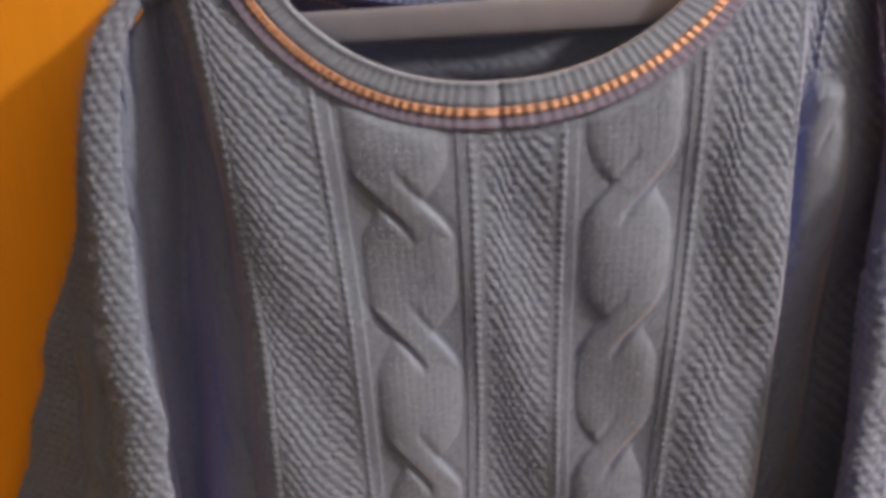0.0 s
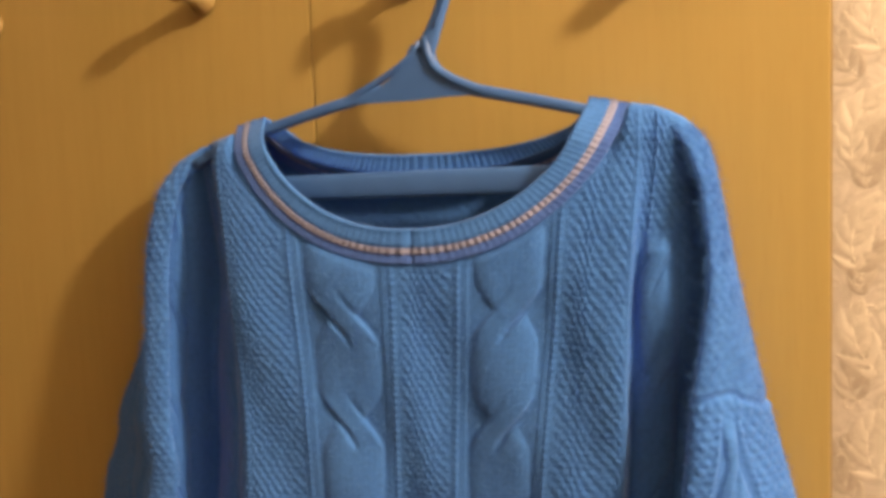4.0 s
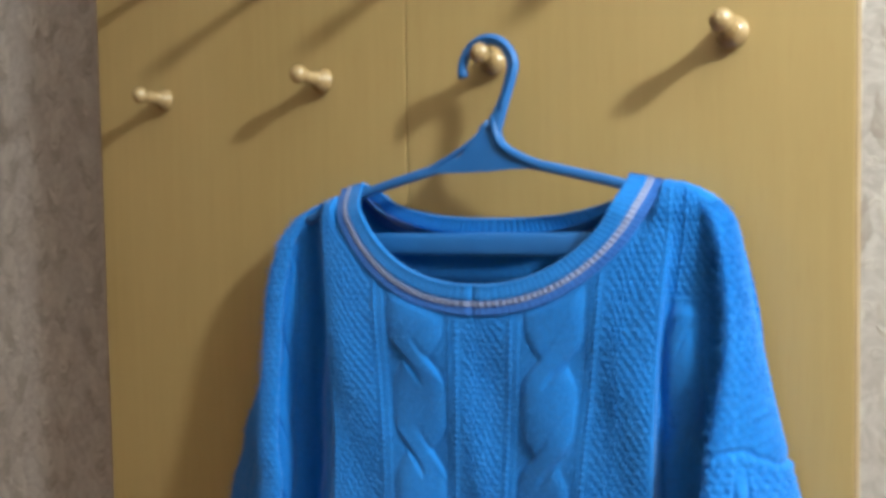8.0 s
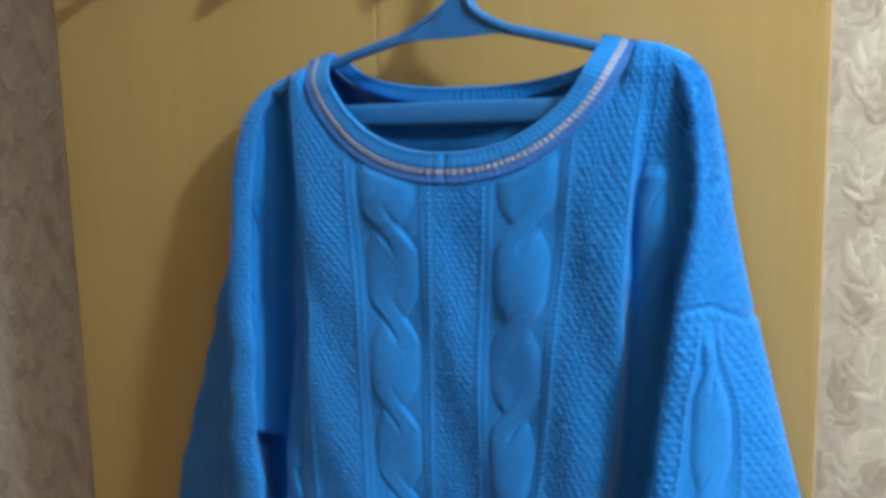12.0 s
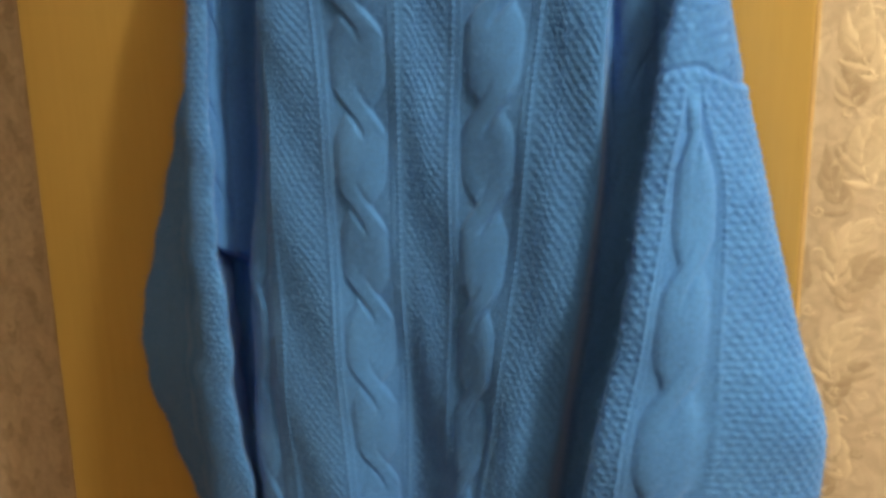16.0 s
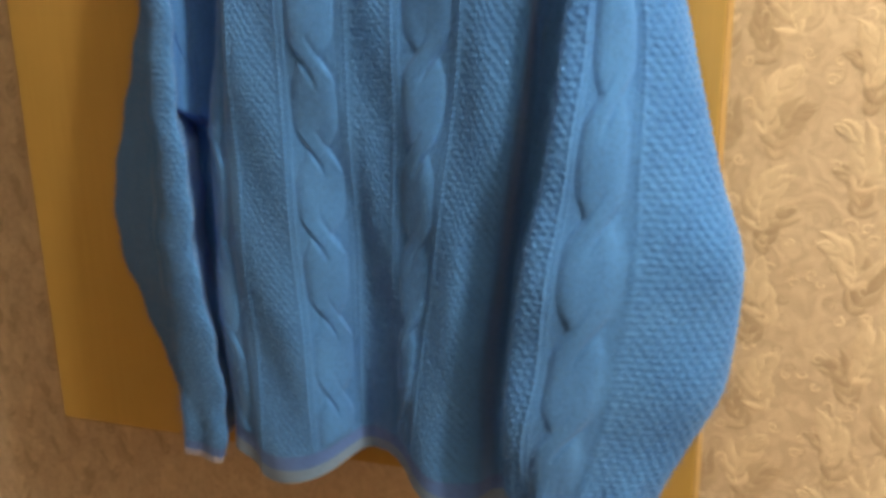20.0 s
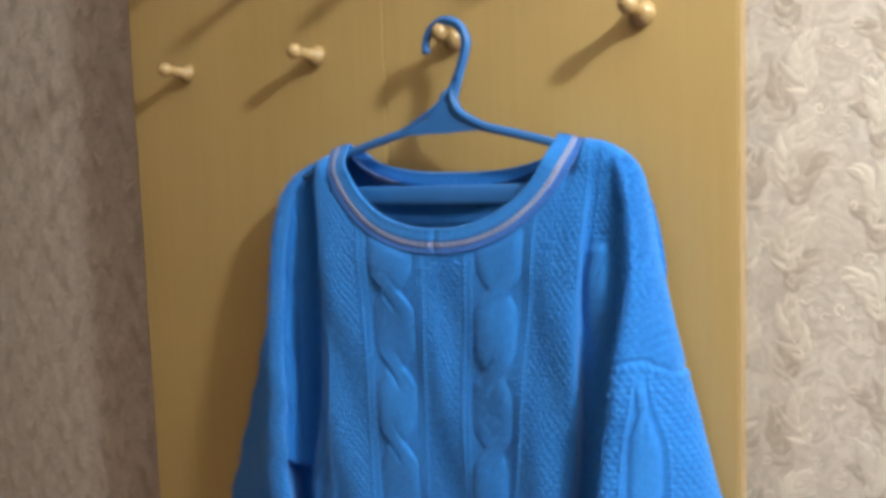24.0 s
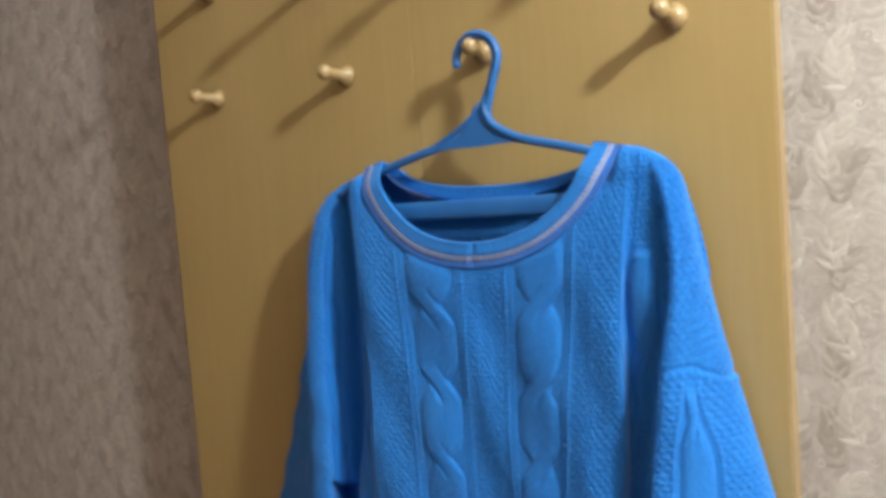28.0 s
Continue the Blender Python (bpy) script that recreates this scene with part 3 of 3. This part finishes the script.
def hem_z(s):
    return curve_of(s, (-0.305, -0.20, -0.165, -0.09, -0.02, 0.03, 0.09, 0.14, 0.19, 0.262), (0.88, 0.866, 0.853, 0.874, 0.898, 0.903, 0.890, 0.872, 0.866, 0.885))


COLS, ROWS = 680, 860
s_line = np.linspace(-0.305, 0.262, COLS)
x_top, _ = drape(s_line, np.full(COLS, 1.56))
z_top = np.minimum(shoulder_z(x_top), np.where(np.abs(x_top - NECK_X) < NECK_HALF + 0.0242, neckline(x_top, 0.022), 9))
pad = np.concatenate([np.full(7, z_top[0]), z_top, np.full(7, z_top[-1])])
z_top = np.minimum(z_top, np.convolve(pad, np.ones(15) / 15, "valid"))
z_top = z_top - 0.016 * smooth_step(np.abs(s_line), 0.222, 0.255)
v = np.linspace(0, 1, ROWS)[:, None]
Z = z_top[None, :] * (1 - v) + hem_z(s_line)[None, :] * v
S = np.broadcast_to(s_line, Z.shape)
X, Y = drape(S, Z)
drop = np.clip((z_top[None, :] - Z) / 0.028, 0, 1)
outside = smooth_step(np.abs(X), 0.148, 0.170)
Y = np.where(outside > 0, Y * (1 - outside) + outside * (-0.034 + (Y + 0.034) * np.sqrt(1 - (1 - drop) ** 2)), Y)
hem = smooth_step(Z - hem_z(s_line)[None, :], 0.026, 0.034)
collar_near = smooth_step(z_top[None, :] - Z, 0.004, 0.016) * (1 - outside) + outside * smooth_step(z_top[None, :] - Z, 0.0, 0.01)
rel = body_relief(S, Z) * hem * collar_near
sag = 0.0035 * np.sin(Z * 31 + S * 24) * np.sin(S * 41 + 1.3) * smooth_step(1.55 - Z, 0, 0.1)
P = np.stack([X, Y + sag, Z], -1)
du, dv = np.gradient(P, axis=1), np.gradient(P, axis=0)
N = np.cross(du, dv)
N /= np.linalg.norm(N, axis=-1, keepdims=True) + 1e-12
N = np.where(N[..., 1:2] > 0, -N, N)
P = P + N * rel[..., None]
FRONT = P
TUBES = []
split = int(ROWS * 0.957)
linked("front_panel", grid_mesh("front_panel", P[:split + 1], flip=True), BLUE, sweater, smooth=True)
edge = int(ROWS * 0.980)
linked("hem_band", grid_mesh("hem_band", P[split:edge + 1], flip=True), VIOLET, sweater, "darker violet-blue hem band", True)
linked("hem_edge", grid_mesh("hem_edge", P[edge:], flip=True), PALE, sweater, "light blue rolled hem edge", True)

# back of the sweater
bc, br = 150, 240
xb = np.linspace(-0.222, 0.206, bc)
zt = np.minimum(shoulder_z(xb) - 0.005, np.where(np.abs(xb - NECK_X) < NECK_HALF + 0.01, NECK_TOP - 0.046 * (1 - np.clip(np.abs(xb - NECK_X) / (NECK_HALF + 0.01), 0, 1) ** 2.4) ** 0.7, 9))
v = np.linspace(0, 1, br)[:, None]
Zb = zt[None, :] * (1 - v) + 0.90 * v
Xb = np.broadcast_to(xb, Zb.shape) * (1 - 0.16 * smooth_step(1.5 - Zb, 0, 0.5))
dropb = np.clip((zt[None, :] - Zb) / 0.03, 0, 1)
Yb = -0.030 + 0.022 * np.sqrt(1 - (1 - dropb) ** 2) + 0.004 * np.sin(Xb * 60) * smooth_step(1.4 - Zb, 0, 0.3)
Yb = np.minimum(Yb + 1.2 * moss(Xb, Zb), -0.004)
linked("back_panel", grid_mesh("back_panel", np.stack([Xb, Yb, Zb], -1)), BLUE, sweater, smooth=True)


def ring_of(points, n):
    """A smooth closed line through a few corners, for every height at once: points is a list of (x, y) columns."""
    k = len(points)
    c = np.stack([np.concatenate(q, -1) for q in points], 1)
    u = np.linspace(0, k, n, endpoint=False)
    i = np.floor(u).astype(int)
    t = (u - i)[None, :, None]
    p0, p1, p2, p3 = (c[:, (i + d) % k] for d in (-1, 0, 1, 2))
    return 0.5 * (2 * p1 + (p2 - p0) * t + (2 * p0 - 5 * p1 + 4 * p2 - p3) * t * t + (3 * p1 - p0 - 3 * p2 + p3) * t ** 3)


def finish_sleeve(P, rel, side, zs):
    """Lays the knit on a sleeve's tube and splits off the cuff."""
    rows = P.shape[0]
    du = np.roll(P, -1, 1) - np.roll(P, 1, 1)
    N = np.cross(du, np.gradient(P, axis=0))
    N /= np.linalg.norm(N, axis=-1, keepdims=True) + 1e-12
    out = P - P.mean(1, keepdims=True)
    flip = np.sign((N * out).sum(-1).mean())
    P = P + flip * N * rel[..., None]
    P[..., 1] = np.minimum(P[..., 1], -0.0025)
    cut, rim = int(rows * 0.972), int(rows * 0.988)
    ob = linked("sleeve", grid_mesh("sleeve", np.concatenate([np.broadcast_to(P[:1].mean(1, keepdims=True), P[:1].shape), P[:cut + 1]]), wrap=True, flip=side < 0), BLUE, sweater, smooth=True)
    linked("cuff", grid_mesh("cuff", P[cut:rim + 1], wrap=True), VIOLET, ob, "violet-blue knitted cuff", True)
    last = P[-1:] * 1.0
    mean = last.mean(1, keepdims=True)
    shut = np.concatenate([P[rim:], mean + 0.82 * (last - mean) + np.array((0, 0, 0.004)), mean + 0.78 * (last - mean) + np.array((0, 0, 0.03))])
    linked("cuff_edge", grid_mesh("cuff_edge", shut, wrap=True), PINK, ob, "pale pink cuff edge", True)
    return P


def right_sleeve(levels):
    """The sleeve that hangs open to the room: a flattened tube given at heights by inner and outer edge, middle depth, half depth and slant."""
    zs = [q[0] for q in levels]
    rows, cols = 560, 330
    z = np.linspace(zs[0], zs[-1], rows)[:, None]
    xi, xo, cy, hd, skew = (curve_of(z, zs, [q[i] for q in levels]) for i in (1, 2, 3, 4, 5))
    a = np.linspace(0, 2 * np.pi, cols, endpoint=False)[None, :]
    ca = np.sign(np.cos(a)) * np.abs(np.cos(a)) ** 0.72
    sa = np.sign(np.sin(a)) * np.abs(np.sin(a)) ** 0.60
    x = (xi + xo) / 2 + (xo - xi) / 2 * ca
    y = cy - hd * sa + skew * ca
    zz = z * np.ones_like(x)
    P = np.stack([x, y, zz], -1)
    mid = 0.355 + 0.15 * smooth_step(z, 1.15, 1.40)
    s = x - (xi * (1 - mid) + xo * mid)
    half = np.clip(0.118 * (xo - xi) + 0.004, 0.007, 0.0225) * (0.42 + 0.58 * smooth_step(1.41 - z, 0, 0.07))
    front = sa > 0
    along = np.cumsum(np.linalg.norm(P - np.roll(P, 1, 1), axis=-1), 1)
    along = along - along[:, cols // 4:cols // 4 + 1]
    seam_z = 1.420 - 0.60 * np.clip(x - 0.243, 0, 1) + 0.18 * np.clip(x - 0.22, 0, 0.023)
    below = seam_z - zz
    rel = seed_rows(along, zz) * (0.55 + 0.45 * smooth_step(below, 0, 0.01))
    rel = np.where(front & (np.abs(s) < half * 1.12) & (below > 0.010), 1.25 * smooth_step(below, 0.010, 0.03) * cable(s, zz, half, 0.0955, 1.284, -1, 0.85), rel)
    rel = np.where(front & (np.abs(np.abs(s) - half * 1.25) < half * 0.13) & (below > 0.010), -0.0004, rel)
    rel = rel + np.where(front & (below > 0.006), ridge(np.abs(s) - half * 1.42, z, high=0.0016), 0)
    # the armhole seam: a corded line with pleats over it, the sleeve standing a little proud below
    cord = np.exp(-(below / 0.0026) ** 2)
    rel = rel * (1 - cord) + cord * (0.0008 + 0.0007 * np.cos(2 * np.pi * x / 0.0062))
    rel = rel - 0.0018 * np.exp(-((below + 0.0052) / 0.0024) ** 2)
    pleat = smooth_step(x, 0.236, 0.246) * smooth_step(-below, 0.008, 0.014) * smooth_step(0.075 + below, 0, 0.03)
    rel = np.where(front, rel * (1 - pleat) + pleat * 0.0003 * np.cos(2 * np.pi * (zz + 0.5 * np.abs(x - 0.262)) / 0.0105), rel)
    rel = rel + 0.0003 * smooth_step(below, -0.002, 0.004) * (1 - smooth_step(below, 0.03, 0.12))
    # gathers where the sleeve runs into the cuff
    gather = smooth_step(0.965 - zz, 0, 0.05)
    rel = rel + gather * (0.0034 * np.cos(2 * np.pi * along / 0.036 + 1.2) + 0.0004 * np.cos(2 * np.pi * along / 0.0065))
    rel = rel * smooth_step(zs[0] - z, 0, 0.012)
    P[..., 1] += 0.0024 * np.sin(z * 47 + 9 * x) * np.sin(2 * a + 3 * z) * smooth_step(1.5 - z, 0, 0.12)
    P = finish_sleeve(P, rel, 1, zs)
    TUBES.append(P[:, :cols // 2 + 6])


def left_sleeve(levels):
    """The sleeve on the shaded side: a sharp fold in front, its outer half turned to the wall.
    Each height has its inner edge, the fold's place across and out, and the outer edge."""
    zs = [q[0] for q in levels]
    rows, cols = 560, 330
    z = np.linspace(zs[0], zs[-1], rows)[:, None]
    xi, xr, yr, xo = (curve_of(z, zs, [q[i] for q in levels]) for i in (1, 2, 3, 4))
    wide = xi - xr
    corners = [(xi + 0.62 * yr - 0.004, -0.012 + 0 * z), (xi + 0.34 * yr - 0.002, 0.62 * yr), (xi - 0.06 * wide, 0.93 * yr), (xr, 0.97 * yr),
               (xr + 0.30 * (xo - xr), 0.66 * yr), (xr + 0.72 * (xo - xr), 0.30 * yr - 0.004), (xo, -0.012 + 0 * z), (0.5 * (xi + xo), -0.006 + 0 * z)]
    xy = ring_of(corners, cols)
    zz = z * np.ones((1, cols))
    P = np.concatenate([xy, zz[..., None]], -1)
    along = np.cumsum(np.linalg.norm(P - np.roll(P, 1, 1), axis=-1), 1)
    fold = along[:, 3 * cols // 8][:, None]
    d = along - fold
    rel = seed_rows(d, zz)
    c = d - 0.052
    rel = np.where((np.abs(c) < 0.020) & (zz < 1.40), cable(c, zz, 0.0175, 0.0955, 1.30, -1, 0.7), rel)
    rel = rel + np.where(zz < 1.42, ridge(np.abs(c) - 0.0235, zz), 0)
    gather = smooth_step(0.935 - zz, 0, 0.05)
    rel = rel + gather * (0.0022 * np.cos(2 * np.pi * d / 0.046) + 0.0004 * np.cos(2 * np.pi * d / 0.0065))
    rel = rel * smooth_step(zs[0] - z, 0, 0.012)
    P[..., 0] += 0.003 * np.sin(z * 38 + 1.0) * smooth_step(1.5 - z, 0, 0.12) + 0.002 * np.sin(z * 95) * smooth_step(1.45 - z, 0, 0.1)
    P = finish_sleeve(P, rel, -1, zs)
    TUBES.append(P[:, :6 * cols // 8])


RIGHT_SLEEVE = ((1.628, 0.186, 0.200, -0.034, 0.002, 0.0), (1.619, 0.197, 0.214, -0.034, 0.006, 0.002), (1.600, 0.212, 0.228, -0.036, 0.012, 0.004), (1.57, 0.223, 0.235, -0.040, 0.016, 0.006),
                (1.52, 0.228, 0.244, -0.043, 0.018, 0.009), (1.415, 0.216, 0.266, -0.046, 0.022, 0.020), (1.33, 0.209, 0.288, -0.049, 0.023, 0.027),
                (1.224, 0.198, 0.316, -0.052, 0.024, 0.033), (1.14, 0.181, 0.341, -0.053, 0.024, 0.036), (1.05, 0.168, 0.335, -0.053, 0.024, 0.034),
                (0.975, 0.161, 0.305, -0.053, 0.025, 0.026), (0.935, 0.160, 0.287, -0.052, 0.025, 0.018), (0.900, 0.166, 0.276, -0.050, 0.022, 0.010))
LEFT_SLEEVE = ((1.618, -0.196, -0.204, -0.036, -0.208), (1.606, -0.208, -0.226, -0.040, -0.236), (1.575, -0.224, -0.246, -0.050, -0.262), (1.51, -0.232, -0.256, -0.060, -0.284),
               (1.44, -0.228, -0.252, -0.071, -0.298), (1.36, -0.224, -0.250, -0.082, -0.338), (1.26, -0.214, -0.244, -0.091, -0.368), (1.13, -0.202, -0.238, -0.098, -0.416),
               (1.06, -0.198, -0.238, -0.096, -0.414), (0.99, -0.194, -0.243, -0.090, -0.385), (0.93, -0.190, -0.250, -0.082, -0.350), (0.88, -0.198, -0.262, -0.078, -0.325), (0.842, -0.214, -0.270, -0.074, -0.312))
right_sleeve(RIGHT_SLEEVE)
left_sleeve(LEFT_SLEEVE)


# neck band: a ribbed loop round the neck opening
def neck_band(r0, r1, name, mat, label, ribs, thick, swell=0.0):
    n, m = 1300, 12
    th = np.linspace(0, 2 * np.pi, n, endpoint=False)
    c, sn = np.cos(th), np.sin(th)
    q = np.abs(c)
    e = 1 - np.clip(q, 0, 1) ** 2.2
    rows = []
    prof = [(0, 0.0), (0.02, 0.7), (0.10, 1.25), (0.22, 0.72), (0.38, 1.02), (0.54, 0.70), (0.72, 1.0), (0.86, 0.72), (0.97, 0.6), (1, 0.0), (0.8, -0.5), (0.4, -0.6), (0.1, -0.5)]
    for f, up in prof:
        rr = r0 + (r1 - r0) * f
        x = NECK_X + (NECK_HALF + 1.1 * rr) * np.sign(c) * np.abs(c) ** 0.86
        zf = neckline(x, rr)
        zf = np.where(np.abs(x - NECK_X) >= NECK_HALF + 1.1 * rr - 1e-6, NECK_TOP, zf)
        zb = NECK_TOP - (0.030 + 1.15 * rr) * (1 - np.clip(np.abs(c), 0, 1) ** 2.2) ** 0.7
        front = sn < 0
        z = np.where(front, zf, zb)
        z = z + (0.0046 - 0.16 * rr) * smooth_step(np.abs(c), 0.8, 1.0)
        s_guess = np.interp(x, x_top, s_line)
        _, yf = drape(s_guess, np.minimum(z, 1.60))
        blend = smooth_step(-sn, 0.0, 0.45)
        yf = -0.036 + (yf - 0.002 + 0.036) * blend
        yb = -0.036 + 0.022 * smooth_step(sn, 0.0, 0.5)
        y = np.where(front, yf, yb)
        rib = (np.where(sn < 0, 0.00018, 0.00034) + swell) * np.cos(th * ribs + 0.6 * np.sin(37 * th)) * (up > 0)
        ny = np.where(front, -1.0, -1.0) * (1 - 0.75 * smooth_step(np.abs(c), 0.85, 1.0))
        nz = 0.75 * smooth_step(np.abs(c), 0.85, 1.0)
        # the short seam that closes the band in front
        y = y + np.where(front, 0.0016 * np.exp(-((x - NECK_X - 0.004) / 0.0022) ** 2), 0)
        rows.append(np.stack([x, y + ny * (up * thick + rib), z + nz * (up * thick + rib)], -1))
    P = np.stack(rows, 1)
    P = np.concatenate([P, P[:1]], 0)
    return linked(name, grid_mesh(name, P, wrap=True), mat, sweater, label, True)


neck_band(0.0, 0.0152, "neck_band", BLUE, "ribbed blue neck band", 170, 0.0030)
neck_band(0.0152, 0.0200, "neck_stripe", PINK, "pale pink stitched stripe", 170, 0.0024, 0.0003)
neck_band(0.0200, 0.0275, "neck_border", VIOLET, "darker violet-blue border below the stripe", 170, 0.0006)


# loose wool fibres that stand off the knit
def fuzz(name, P, count, seed, parent):
    rng = np.random.default_rng(seed)
    nr, nc = P.shape[:2]
    r, c = rng.integers(2, nr - 2, count), rng.integers(2, nc - 2, count)
    base = P[r, c]
    n = np.cross(P[r, c + 1] - P[r, c - 1], P[r + 1, c] - P[r - 1, c])
    n /= np.linalg.norm(n, axis=1, keepdims=True) + 1e-12
    n = np.where(n[:, 1:2] > 0, -n, n)
    way = n + 0.9 * rng.normal(size=(count, 3))
    way /= np.linalg.norm(way, axis=1, keepdims=True)
    ln = 0.0018 + 0.0078 * rng.uniform(0, 1, (count, 1)) ** 2.2
    side = np.cross(way, rng.normal(size=(count, 3)))
    side /= np.linalg.norm(side, axis=1, keepdims=True) + 1e-12
    mid = base + way * ln * 0.55 + side * ln * 0.12
    tip = base + way * ln + side * ln * 0.35
    w = side * 0.00009
    v = np.stack([base - w, base + w, mid - w, mid + w, tip], 1).reshape(-1, 3)
    k = 5 * np.arange(count)[:, None]
    tris = np.concatenate([k + np.array((0, 1, 3)), k + np.array((0, 3, 2)), k + np.array((2, 3, 4))], 0)
    me = bpy.data.meshes.new(name)
    me.vertices.add(len(v))
    me.vertices.foreach_set("co", v.reshape(-1).astype(np.float32))
    me.loops.add(tris.size)
    me.loops.foreach_set("vertex_index", tris.reshape(-1).astype(np.int32))
    me.polygons.add(len(tris))
    me.polygons.foreach_set("loop_start", np.arange(0, tris.size, 3, dtype=np.int32))
    me.update(calc_edges=True)
    return tagged(linked(name, me, BLUE, parent, "fine loose wool fibres"), kind="stuff")


fuzz("fuzz", FRONT[:int(ROWS * 0.96)], 72000, 3, sweater)
for k, tube in enumerate(TUBES):
    fuzz("fuzz", tube[8:-14], 34000, 5 + k, sweater)
